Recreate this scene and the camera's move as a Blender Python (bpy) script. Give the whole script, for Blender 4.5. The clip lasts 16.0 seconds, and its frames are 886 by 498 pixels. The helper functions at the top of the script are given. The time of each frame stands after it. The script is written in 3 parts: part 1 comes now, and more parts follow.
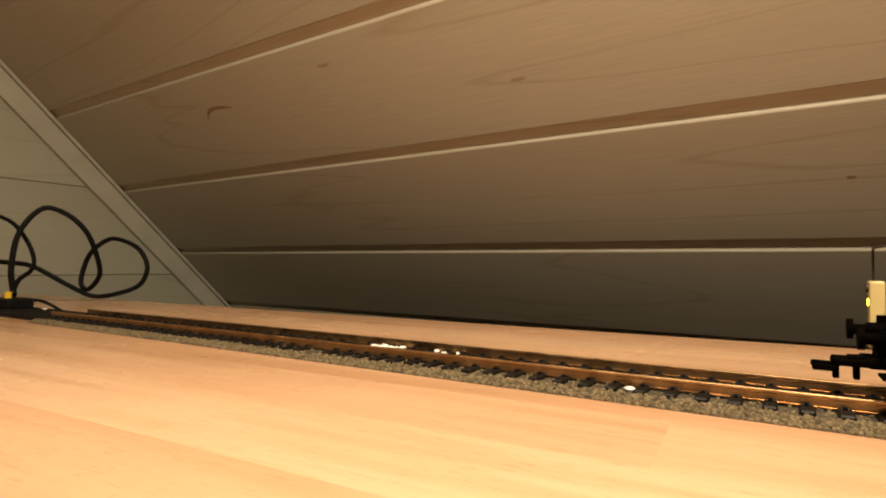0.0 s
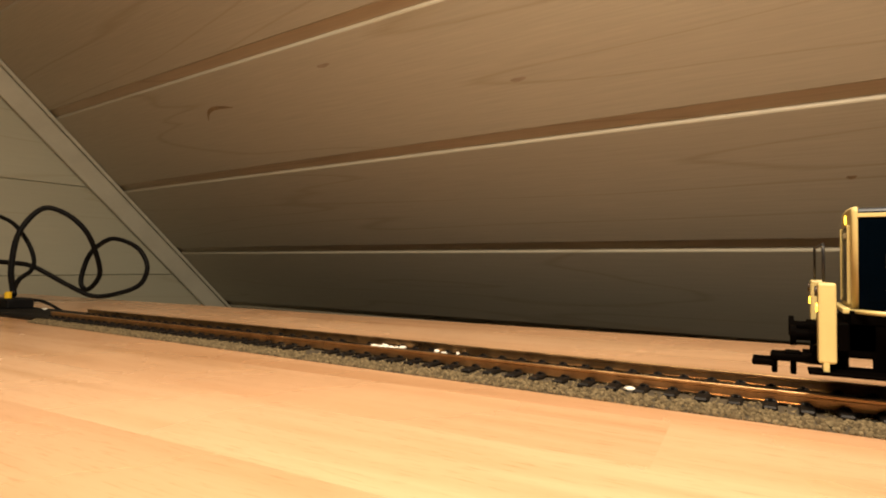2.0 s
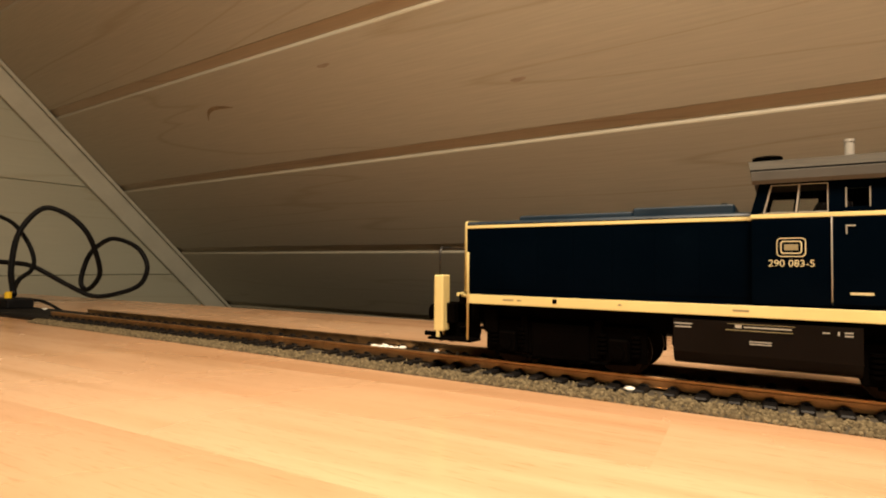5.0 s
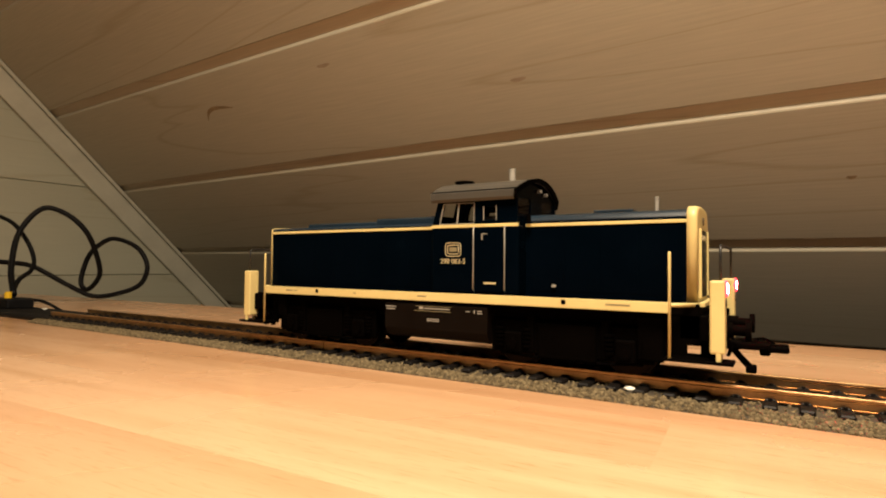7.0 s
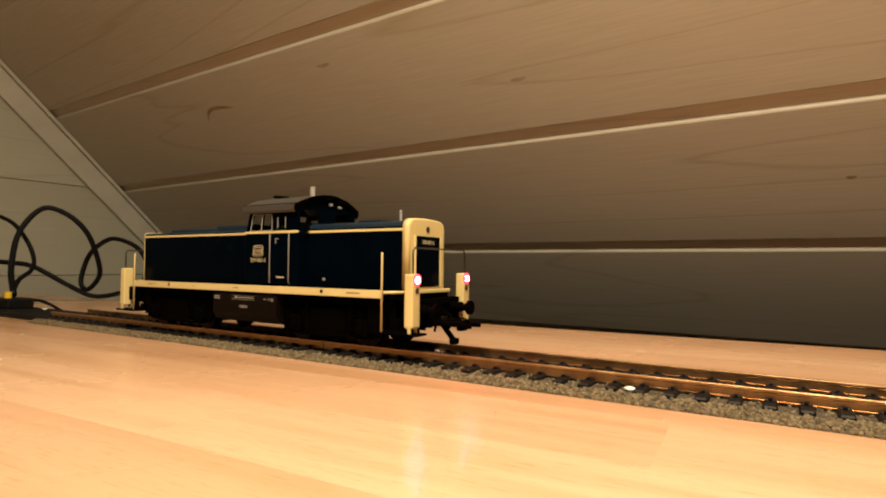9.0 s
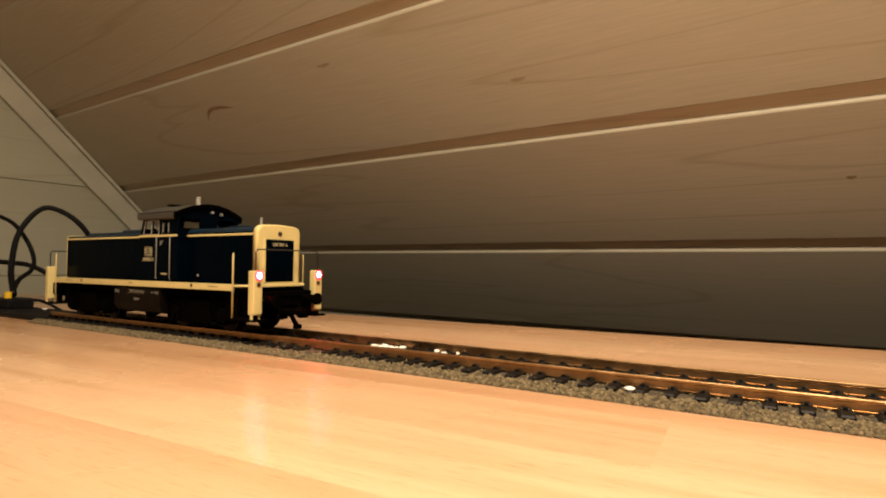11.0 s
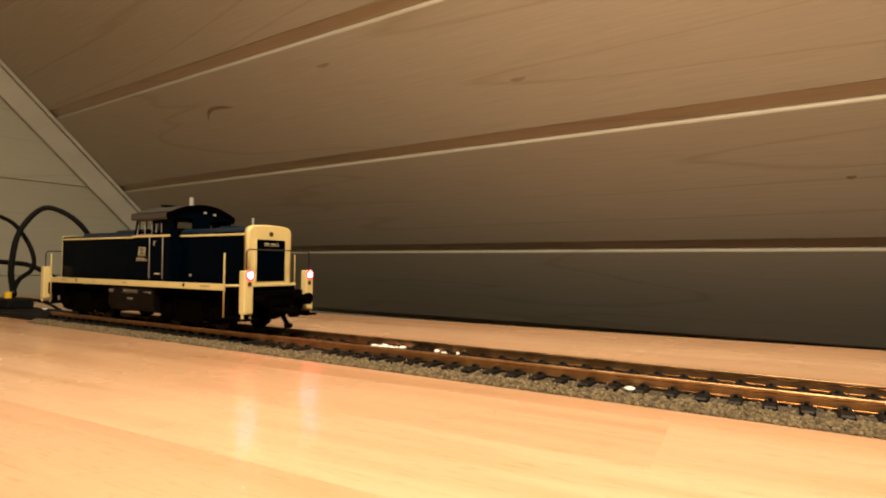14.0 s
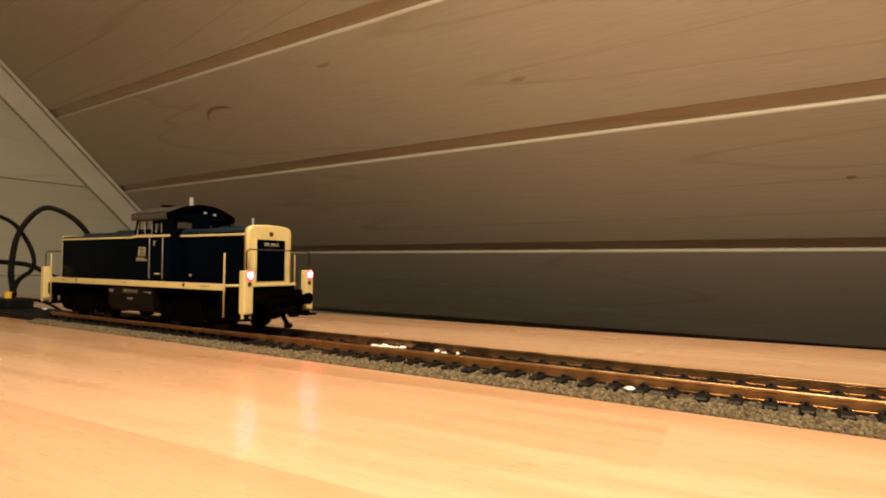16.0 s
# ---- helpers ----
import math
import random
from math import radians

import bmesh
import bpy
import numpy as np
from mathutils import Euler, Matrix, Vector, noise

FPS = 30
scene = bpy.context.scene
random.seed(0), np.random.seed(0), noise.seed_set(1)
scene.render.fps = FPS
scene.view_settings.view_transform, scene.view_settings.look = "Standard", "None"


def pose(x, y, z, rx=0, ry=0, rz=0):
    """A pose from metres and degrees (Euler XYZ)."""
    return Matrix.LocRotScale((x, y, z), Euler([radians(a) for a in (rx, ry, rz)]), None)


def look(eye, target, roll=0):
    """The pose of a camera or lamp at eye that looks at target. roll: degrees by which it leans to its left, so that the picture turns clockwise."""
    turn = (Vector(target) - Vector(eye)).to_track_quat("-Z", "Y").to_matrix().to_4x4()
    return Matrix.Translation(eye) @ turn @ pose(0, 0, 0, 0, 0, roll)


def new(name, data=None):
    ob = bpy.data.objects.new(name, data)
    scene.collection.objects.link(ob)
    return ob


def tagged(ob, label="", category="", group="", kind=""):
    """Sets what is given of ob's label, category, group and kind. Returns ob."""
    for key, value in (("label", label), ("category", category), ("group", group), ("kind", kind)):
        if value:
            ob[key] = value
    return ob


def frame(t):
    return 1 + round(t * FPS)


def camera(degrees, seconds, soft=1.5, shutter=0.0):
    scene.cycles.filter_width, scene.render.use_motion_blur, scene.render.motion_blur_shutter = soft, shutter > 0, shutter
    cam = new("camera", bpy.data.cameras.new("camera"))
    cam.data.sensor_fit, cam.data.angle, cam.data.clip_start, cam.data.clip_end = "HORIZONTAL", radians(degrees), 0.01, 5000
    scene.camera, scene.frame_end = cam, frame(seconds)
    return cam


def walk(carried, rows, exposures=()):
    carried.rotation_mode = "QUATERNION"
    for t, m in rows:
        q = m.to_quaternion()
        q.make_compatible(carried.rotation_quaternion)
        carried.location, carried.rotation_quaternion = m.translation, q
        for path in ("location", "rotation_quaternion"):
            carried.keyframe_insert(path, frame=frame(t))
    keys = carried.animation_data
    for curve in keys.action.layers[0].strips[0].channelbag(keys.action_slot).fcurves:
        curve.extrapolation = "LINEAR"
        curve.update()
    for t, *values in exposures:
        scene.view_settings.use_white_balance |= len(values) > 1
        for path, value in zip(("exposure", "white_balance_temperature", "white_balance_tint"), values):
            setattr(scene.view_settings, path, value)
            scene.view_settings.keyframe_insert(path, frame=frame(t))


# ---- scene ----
# World: x along the track, y away from the camera towards the sloping wall, z up; tabletop at z = 0.
MM = 0.001
cam = camera(77.61, 16.0, soft=2.0)
eye = (0.0, -0.146374, 0.030610)
view = pose(*eye, 91.627, 0, 31.344) @ pose(0, 0, 0, 0, 0, 0.566)
walk(cam, [(0.0, view), (16.0, view)])

# ---- light ----
world = bpy.data.worlds.new("world")
scene.world = world
world.use_nodes = True
world.node_tree.nodes["Background"].inputs["Color"].default_value = (0.9, 0.75, 0.55, 1)
world.node_tree.nodes["Background"].inputs["Strength"].default_value = 0.02
scene.view_settings.exposure = 0.0

lamp_data = bpy.data.lights.new("room_lamp", "AREA")
lamp_data.shape, lamp_data.size = "DISK", 0.12
lamp_data.energy, lamp_data.color = 4.4, (1.0, 0.79, 0.565)
room_lamp = new("room_lamp", lamp_data)
room_lamp.matrix_world = look((0.03, -0.20, 0.36), (0.0, -0.13, 0.0))


# ---- materials ----
def mat(name, color, rough=0.5, metal=0.0, spec=0.5, coat=0.0):
    m = bpy.data.materials.new(name)
    m.use_nodes = True
    b = m.node_tree.nodes["Principled BSDF"]
    b.inputs["Base Color"].default_value = (*color, 1)
    b.inputs["Roughness"].default_value = rough
    b.inputs["Metallic"].default_value = metal
    b.inputs["Specular IOR Level"].default_value = spec
    b.inputs["Coat Weight"].default_value = coat
    return m


def node(m, kind, operation=""):
    n = m.node_tree.nodes.new(kind)
    if operation:
        n.operation = operation
    return n


def link(m, a, b):
    m.node_tree.links.new(a, b)


def coords(m, scale, source="Object"):
    tc = node(m, "ShaderNodeTexCoord")
    mp = node(m, "ShaderNodeMapping")
    mp.inputs["Scale"].default_value = scale
    link(m, tc.outputs[source], mp.inputs["Vector"])
    return mp


def noise_tex(m, vec, scale, detail=4, rough=0.55, dist=0.0):
    n = node(m, "ShaderNodeTexNoise")
    n.inputs["Scale"].default_value = scale
    n.inputs["Detail"].default_value = detail
    n.inputs["Roughness"].default_value = rough
    n.inputs["Distortion"].default_value = dist
    link(m, vec, n.inputs["Vector"])
    return n


def ramp(m, fac, stops):
    r = node(m, "ShaderNodeValToRGB")
    els = r.color_ramp.elements
    while len(els) < len(stops):
        els.new(0.5)
    for e, (pos, col) in zip(els, stops):
        e.position, e.color = pos, (*col, 1)
    link(m, fac, r.inputs["Fac"])
    return r


def mix(m, kind, a, b, fac):
    n = node(m, "ShaderNodeMix")
    n.data_type, n.blend_type = "RGBA", kind
    n.inputs[0].default_value = fac
    link(m, a, n.inputs[6])
    link(m, b, n.inputs[7])
    return n.outputs[2]


def bump(m, height, strength, distance):
    b = node(m, "ShaderNodeBump")
    b.inputs["Strength"].default_value = strength
    b.inputs["Distance"].default_value = distance
    link(m, height, b.inputs["Height"])
    link(m, b.outputs["Normal"], m.node_tree.nodes["Principled BSDF"].inputs["Normal"])


def surface(name, color, rough, metal=0.0, spec=0.5, vary=0.25, scale=120.0, relief=0.0001, coat=0.0):
    """A plain material with two scales of variation, wear in its gloss and a fine relief."""
    m = mat(name, color, rough, metal, spec, coat)
    b = m.node_tree.nodes["Principled BSDF"]
    vec = coords(m, (1, 1, 1)).outputs["Vector"]
    n1, n2 = noise_tex(m, vec, scale, 5), noise_tex(m, vec, scale * 9, 3)
    lo, hi = tuple(c * (1 - vary) for c in color), tuple(min(1, c * (1 + vary)) for c in color)
    r1 = ramp(m, n1.outputs["Fac"], [(0.3, lo), (0.7, hi)])
    r2 = ramp(m, n2.outputs["Fac"], [(0.3, (1 - vary * 0.5,) * 3), (0.7, (1, 1, 1))])
    link(m, mix(m, "MULTIPLY", r1.outputs["Color"], r2.outputs["Color"], 1.0), b.inputs["Base Color"])
    rr = ramp(m, n1.outputs["Fac"], [(0.3, (max(0.02, rough - 0.08),) * 3), (0.7, (min(1, rough + 0.1),) * 3)])
    link(m, rr.outputs["Color"], b.inputs["Roughness"])
    if relief:
        bump(m, n2.outputs["Fac"], 0.4, relief)
    return m


def glow(name, color, strength):
    m = mat(name, color, 0.3)
    b = m.node_tree.nodes["Principled BSDF"]
    b.inputs["Emission Color"].default_value = (*color, 1)
    b.inputs["Emission Strength"].default_value = strength
    return m


def make_board_wood(name, light, dark, rough, grain=1.0):
    """White-glazed panel board: long fibres, cathedral figure and a few pores."""
    m = mat(name, light, rough, 0, 0.4)
    b = m.node_tree.nodes["Principled BSDF"]
    info = node(m, "ShaderNodeObjectInfo")
    shift = node(m, "ShaderNodeVectorMath", operation="MULTIPLY_ADD")
    comb = node(m, "ShaderNodeCombineXYZ")
    link(m, info.outputs["Random"], comb.inputs[0])
    link(m, info.outputs["Random"], comb.inputs[1])
    tc = node(m, "ShaderNodeTexCoord")
    link(m, comb.outputs[0], shift.inputs[0])
    shift.inputs[1].default_value = (7.3, 3.1, 0)
    link(m, tc.outputs["Object"], shift.inputs[2])
    mp = node(m, "ShaderNodeMapping")
    mp.inputs["Scale"].default_value = (2.6, 34.0, 34.0)
    link(m, shift.outputs[0], mp.inputs["Vector"])
    big = noise_tex(m, mp.outputs[0], 0.45, 2, 0.45, 0.4)
    wave = node(m, "ShaderNodeMath", operation="MULTIPLY")
    wave.inputs[1].default_value = 13.0
    link(m, big.outputs["Fac"], wave.inputs[0])
    frac = node(m, "ShaderNodeMath", operation="PINGPONG")
    frac.inputs[1].default_value = 1.0
    link(m, wave.outputs[0], frac.inputs[0])
    rings = ramp(m, frac.outputs[0], [(0.0, dark), (0.10, light), (1.0, light)])
    mp2 = node(m, "ShaderNodeMapping")
    mp2.inputs["Scale"].default_value = (25.0, 900.0, 900.0)
    link(m, shift.outputs[0], mp2.inputs["Vector"])
    fine = noise_tex(m, mp2.outputs[0], 1.0, 4, 0.6)
    fr = ramp(m, fine.outputs["Fac"], [(0.35, (1 - 0.11 * grain,) * 3), (0.65, (1, 1, 1))])
    soft = noise_tex(m, mp.outputs[0], 0.25, 2)
    sr = ramp(m, soft.outputs["Fac"], [(0.3, (0.88, 0.86, 0.84)), (0.7, (1, 1, 1))])
    c1 = mix(m, "MULTIPLY", rings.outputs["Color"], fr.outputs["Color"], 1.0)
    link(m, mix(m, "MULTIPLY", c1, sr.outputs["Color"], 1.0), b.inputs["Base Color"])
    bump(m, fine.outputs["Fac"], 0.25, 0.0004)
    return m


def make_stave_wood():
    """Oiled beech: each stave has its own tone, with short ray flecks and long fibres."""
    m = mat("beech", (0.6, 0.4, 0.2), 0.3, 0, 0.5)
    b = m.node_tree.nodes["Principled BSDF"]
    info = node(m, "ShaderNodeObjectInfo")
    tone = ramp(m, info.outputs["Random"], [(0.0, (0.49, 0.293, 0.165)), (0.3, (0.575, 0.369, 0.22)),
                                            (0.65, (0.62, 0.413, 0.255)), (1.0, (0.545, 0.343, 0.20))])
    tc = node(m, "ShaderNodeTexCoord")
    comb = node(m, "ShaderNodeCombineXYZ")
    for i in range(3):
        link(m, info.outputs["Random"], comb.inputs[i])
    shift = node(m, "ShaderNodeVectorMath", operation="MULTIPLY_ADD")
    link(m, comb.outputs[0], shift.inputs[0])
    shift.inputs[1].default_value = (3.7, 9.1, 0)
    link(m, tc.outputs["Object"], shift.inputs[2])
    mp = node(m, "ShaderNodeMapping")
    mp.inputs["Scale"].default_value = (12.0, 160.0, 160.0)
    link(m, shift.outputs[0], mp.inputs["Vector"])
    band = noise_tex(m, mp.outputs[0], 0.6, 3, 0.5, 0.3)
    br = ramp(m, band.outputs["Fac"], [(0.3, (0.84, 0.79, 0.72)), (0.55, (1, 1, 1)), (0.75, (0.94, 0.90, 0.86))])
    mp2 = node(m, "ShaderNodeMapping")
    mp2.inputs["Scale"].default_value = (160.0, 1800.0, 1800.0)
    link(m, shift.outputs[0], mp2.inputs["Vector"])
    fleck = noise_tex(m, mp2.outputs[0], 1.0, 2, 0.5)
    fr = ramp(m, fleck.outputs["Fac"], [(0.30, (0.80, 0.73, 0.66)), (0.42, (1, 1, 1))])
    c1 = mix(m, "MULTIPLY", tone.outputs["Color"], br.outputs["Color"], 1.0)
    link(m, mix(m, "MULTIPLY", c1, fr.outputs["Color"], 0.7), b.inputs["Base Color"])
    smear = noise_tex(m, tc.outputs["Object"], 14, 4)
    rr = ramp(m, smear.outputs["Fac"], [(0.3, (0.20,) * 3), (0.7, (0.31,) * 3)])
    link(m, rr.outputs["Color"], b.inputs["Roughness"])
    bump(m, fleck.outputs["Fac"], 0.12, 0.0001)
    return m


def make_ballast():
    m = mat("ballast", (0.2, 0.18, 0.14), 0.85, 0, 0.2)
    b = m.node_tree.nodes["Principled BSDF"]
    geo = node(m, "ShaderNodeNewGeometry")
    r = ramp(m, geo.outputs["Random Per Island"], [(0.0, (0.085, 0.065, 0.036)), (0.5, (0.135, 0.106, 0.059)), (1.0, (0.20, 0.158, 0.09))])
    vec = coords(m, (1, 1, 1)).outputs["Vector"]
    n = noise_tex(m, vec, 1500, 3)
    nr = ramp(m, n.outputs["Fac"], [(0.3, (0.7, 0.7, 0.7)), (0.7, (1.1, 1.1, 1.1))])
    link(m, mix(m, "MULTIPLY", r.outputs["Color"], nr.outputs["Color"], 1.0), b.inputs["Base Color"])
    bump(m, n.outputs["Fac"], 0.5, 0.0002)
    return m


def make_glass():
    m = mat("cab_glass", (0.9, 0.92, 0.9), 0.05)
    b = m.node_tree.nodes["Principled BSDF"]
    b.inputs["Transmission Weight"].default_value = 1.0
    b.inputs["IOR"].default_value = 1.1
    return m


PANEL = make_board_wood("glazed_panel", (0.485, 0.46, 0.365), (0.425, 0.385, 0.285), 0.5)
TONGUE = make_board_wood("panel_tongue", (0.56, 0.51, 0.415), (0.47, 0.415, 0.33), 0.6)
GABLE = make_board_wood("gable_panel", (0.46, 0.465, 0.365), (0.42, 0.41, 0.31), 0.5, 0.5)
TRIM = surface("painted_trim", (0.50, 0.49, 0.40), 0.4, vary=0.08, scale=30)
PLASTER = surface("plaster", (0.34, 0.29, 0.24), 0.8, vary=0.08, scale=6, relief=0.0004)
FLOORING = surface("floorboards", (0.22, 0.13, 0.07), 0.5, vary=0.2, scale=8)
KNOT = surface("knot_brown", (0.25, 0.18, 0.10), 0.55, vary=0.3, scale=90)
STREAK = surface("grain_streak", (0.34, 0.28, 0.21), 0.55, vary=0.15, scale=90)
BEECH = make_stave_wood()
BALLAST = make_ballast()
BED = surface("track_bed", (0.05, 0.039, 0.023), 0.9, vary=0.3, scale=400)
SLEEPER = surface("sleeper_plastic", (0.006, 0.005, 0.0045), 0.5, spec=0.18, vary=0.35, scale=500)
RAIL = surface("nickel_rail", (0.50, 0.32, 0.16), 0.34, 1.0, vary=0.28, scale=160)
WHITE_GLOSS = surface("white_gloss", (0.85, 0.83, 0.75), 0.15, vary=0.05, scale=300)
# One blue paint twice: sides carry shade in their colour, roof parts carry light.
BLUE_SHADED = surface("ocean_blue_shaded", (0.0004, 0.0017, 0.0038), 0.2, vary=0.18, scale=60, relief=0.00001, spec=0.02)
BLUE_LIT = surface("ocean_blue_lit", (0.0035, 0.015, 0.029), 0.40, vary=0.18, scale=60, relief=0.00003)
CREAM = surface("ivory_paint", (0.60, 0.495, 0.215), 0.42, vary=0.06, scale=80, relief=0.00003)
ROOFGREY = surface("cab_roof_paint", (0.045, 0.042, 0.035), 0.5, vary=0.12, scale=100, relief=0.00005)
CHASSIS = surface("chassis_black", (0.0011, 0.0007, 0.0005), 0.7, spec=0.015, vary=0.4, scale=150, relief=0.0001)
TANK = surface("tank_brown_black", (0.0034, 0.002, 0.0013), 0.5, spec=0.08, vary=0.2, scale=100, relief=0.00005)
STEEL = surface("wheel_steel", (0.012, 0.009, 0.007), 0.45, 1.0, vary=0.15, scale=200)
SILVER = surface("silver_print", (0.34, 0.32, 0.28), 0.4, 0.3, vary=0.08, scale=200, relief=0)
WHITE = surface("white_print", (0.50, 0.43, 0.25), 0.5, vary=0.06, scale=300, relief=0)
GREYPRINT = surface("grey_print", (0.20, 0.17, 0.09), 0.5, vary=0.1, scale=300, relief=0)
GREYWHITE = surface("pale_plastic", (0.30, 0.285, 0.25), 0.45, vary=0.08, scale=200)
DARKIN = surface("cab_interior", (0.05, 0.045, 0.04), 0.6, vary=0.2, scale=200)
BLACKWIRE = surface("black_wire", (0.012, 0.012, 0.013), 0.4, vary=0.2, scale=200)
CABLE = surface("cable_rubber", (0.004, 0.004, 0.0045), 0.6, spec=0.15, vary=0.25, scale=120, relief=0.00005)
YELLOW = surface("yellow_plug", (0.75, 0.48, 0.02), 0.4, vary=0.08, scale=200)
GLASS = make_glass()
RED_ON = glow("red_tail_light", (1.0, 0.045, 0.08), 560.0)
# emission that stands in for the red bloom round the tail lights
RED_HALO = glow("red_lamp_halo", (1.0, 0.05, 0.08), 3.0)
WARM_ON = glow("warm_headlight", (1.0, 0.55, 0.04), 6.0)
LENS_OFF = mat("dark_lens", (0.05, 0.032, 0.02), 0.5, spec=0.2)


# ---- mesh helpers (all sizes in millimetres) ----
def part(name, bm, material, parent=None, label=""):
    bmesh.ops.scale(bm, vec=(MM, MM, MM), verts=bm.verts)
    me = bpy.data.meshes.new(name)
    bm.to_mesh(me)
    bm.free()
    me.materials.append(material)
    ob = new(name, me)
    ob.parent = parent
    return tagged(ob, label)


def share(name, me, parent, m, label=""):
    ob = new(name, me)
    ob.parent = parent
    ob.matrix_basis = m
    return tagged(ob, label)


def thing(name, x, y, z, label, category, group="", kind=""):
    e = new(name)
    e.empty_display_size = 0.01
    e.matrix_world = pose(x * MM, y * MM, z * MM)
    return tagged(e, label, category, group, kind)


def box(bm, x0, x1, y0, y1, z0, z1, bevel=0.0, seg=1):
    made = bmesh.ops.create_cube(bm, size=1.0)["verts"]
    for v in made:
        v.co = Vector(((x0 + x1) / 2 + v.co.x * (x1 - x0), (y0 + y1) / 2 + v.co.y * (y1 - y0), (z0 + z1) / 2 + v.co.z * (z1 - z0)))
    if bevel:
        edges = list({e for v in made for e in v.link_edges})
        bmesh.ops.bevel(bm, geom=edges, offset=bevel, segments=seg, affect="EDGES", profile=0.5)
    return bm


def boxed(*args, **kw):
    return box(bmesh.new(), *args, **kw)


def cyl(bm, centre, radius, length, axis="z", seg=20, r2=None):
    turn = {"z": Matrix(), "x": Matrix.Rotation(math.pi / 2, 4, "Y"), "y": Matrix.Rotation(-math.pi / 2, 4, "X")}[axis]
    bmesh.ops.create_cone(bm, cap_ends=True, segments=seg, radius1=radius, radius2=radius if r2 is None else r2,
                          depth=length, matrix=Matrix.Translation(centre) @ turn)
    return bm


def extrude_x(bm, profile, x0, x1, smooth=False):
    """A closed profile of (y, z) points drawn out along x."""
    a = [bm.verts.new((x0, y, z)) for y, z in profile]
    b = [bm.verts.new((x1, y, z)) for y, z in profile]
    n = len(profile)
    for i in range(n):
        f = bm.faces.new((a[i], a[(i + 1) % n], b[(i + 1) % n], b[i]))
        f.smooth = smooth
    bm.faces.new(a)
    bm.faces.new(b)
    bmesh.ops.recalc_face_normals(bm, faces=bm.faces)
    return bm


def tube(bm, pts, radius, seg=8, closed=False):
    """A round rod along a run of points."""
    pts = [Vector(q) for q in pts]
    rings, side = [], None
    for i, q in enumerate(pts):
        d = (pts[min(i + 1, len(pts) - 1)] - pts[max(i - 1, 0)]).normalized()
        if side is None:
            side = d.orthogonal().normalized()
        side = (side - d * side.dot(d)).normalized()
        up = d.cross(side)
        rings.append([bm.verts.new(q + radius * (math.cos(a) * side + math.sin(a) * up)) for a in [2 * math.pi * k / seg for k in range(seg)]])
    for r, s in zip(rings, rings[1:]):
        for k in range(seg):
            bm.faces.new((r[k], r[(k + 1) % seg], s[(k + 1) % seg], s[k])).smooth = True
    bm.faces.new(rings[0])
    bm.faces.new(rings[-1])
    bmesh.ops.recalc_face_normals(bm, faces=bm.faces)
    return bm


def curve_points(ctrl, steps=6):
    """A smooth run through control points (Catmull-Rom)."""
    c = [Vector(q) for q in ctrl]
    c = [c[0] * 2 - c[1]] + c + [c[-1] * 2 - c[-2]]
    out = []
    for i in range(1, len(c) - 2):
        for k in range(steps):
            t = k / steps
            out.append(0.5 * (2 * c[i] + (c[i + 1] - c[i - 1]) * t + (2 * c[i - 1] - 5 * c[i] + 4 * c[i + 1] - c[i + 2]) * t * t
                              + (3 * c[i] - c[i - 1] - 3 * c[i + 1] + c[i + 2]) * t ** 3))
    return out + [c[-2]]


def panel_with_holes(bm, u0, u1, z0, z1, holes, at, thick, along="x"):
    """A plate with rectangular openings cut through it."""
    us = sorted({u0, u1, *[h[0] for h in holes], *[h[1] for h in holes]})
    zs = sorted({z0, z1, *[h[2] for h in holes], *[h[3] for h in holes]})
    for a, b in zip(us, us[1:]):
        for c, d in zip(zs, zs[1:]):
            if any(h[0] <= a and b <= h[1] and h[2] <= c and d <= h[3] for h in holes):
                continue
            if along == "x":
                box(bm, a, b, at - thick / 2, at + thick / 2, c, d)
            else:
                box(bm, at - thick / 2, at + thick / 2, a, b, c, d)
    bmesh.ops.remove_doubles(bm, verts=bm.verts, dist=0.0005)
    return bm


def lettering(name, text, size, m, material, parent, label=""):
    """Raised print in the built-in font, as a mesh; size is its height in millimetres."""
    cu = bpy.data.curves.new(name, "FONT")
    cu.body, cu.size, cu.extrude, cu.align_x, cu.align_y = text, size * 1.4 * MM, 0.00003, "CENTER", "CENTER"
    tmp = bpy.data.objects.new(name + "_source", cu)
    scene.collection.objects.link(tmp)
    bpy.context.view_layer.update()
    me = bpy.data.meshes.new_from_object(tmp.evaluated_get(bpy.context.evaluated_depsgraph_get()))
    bpy.data.objects.remove(tmp)
    me.materials.append(material)
    ob = share(name, me, parent, m, label)
    return ob


# ---- walls, floor and ceiling ----
SLOPE, PITCH, WALL_TURN = 44.23, 95.49, -2.18
wd = Vector((math.cos(radians(WALL_TURN)), math.sin(radians(WALL_TURN)), 0))
nd = Vector((-wd.y, wd.x, 0))
up_slope = -nd * math.cos(radians(SLOPE)) + Vector((0, 0, 1)) * math.sin(radians(SLOPE))
wall_normal = wd.cross(up_slope)
wall_base = Vector((0, 303.0, -25.06)) * MM
JOINT = 95.2
GABLE_X = -620.5


def frame_matrix(x, y, z, o):
    return Matrix(((x.x, y.x, z.x, o.x), (x.y, y.y, z.y, o.y), (x.z, y.z, z.z, o.z), (0, 0, 0, 1)))


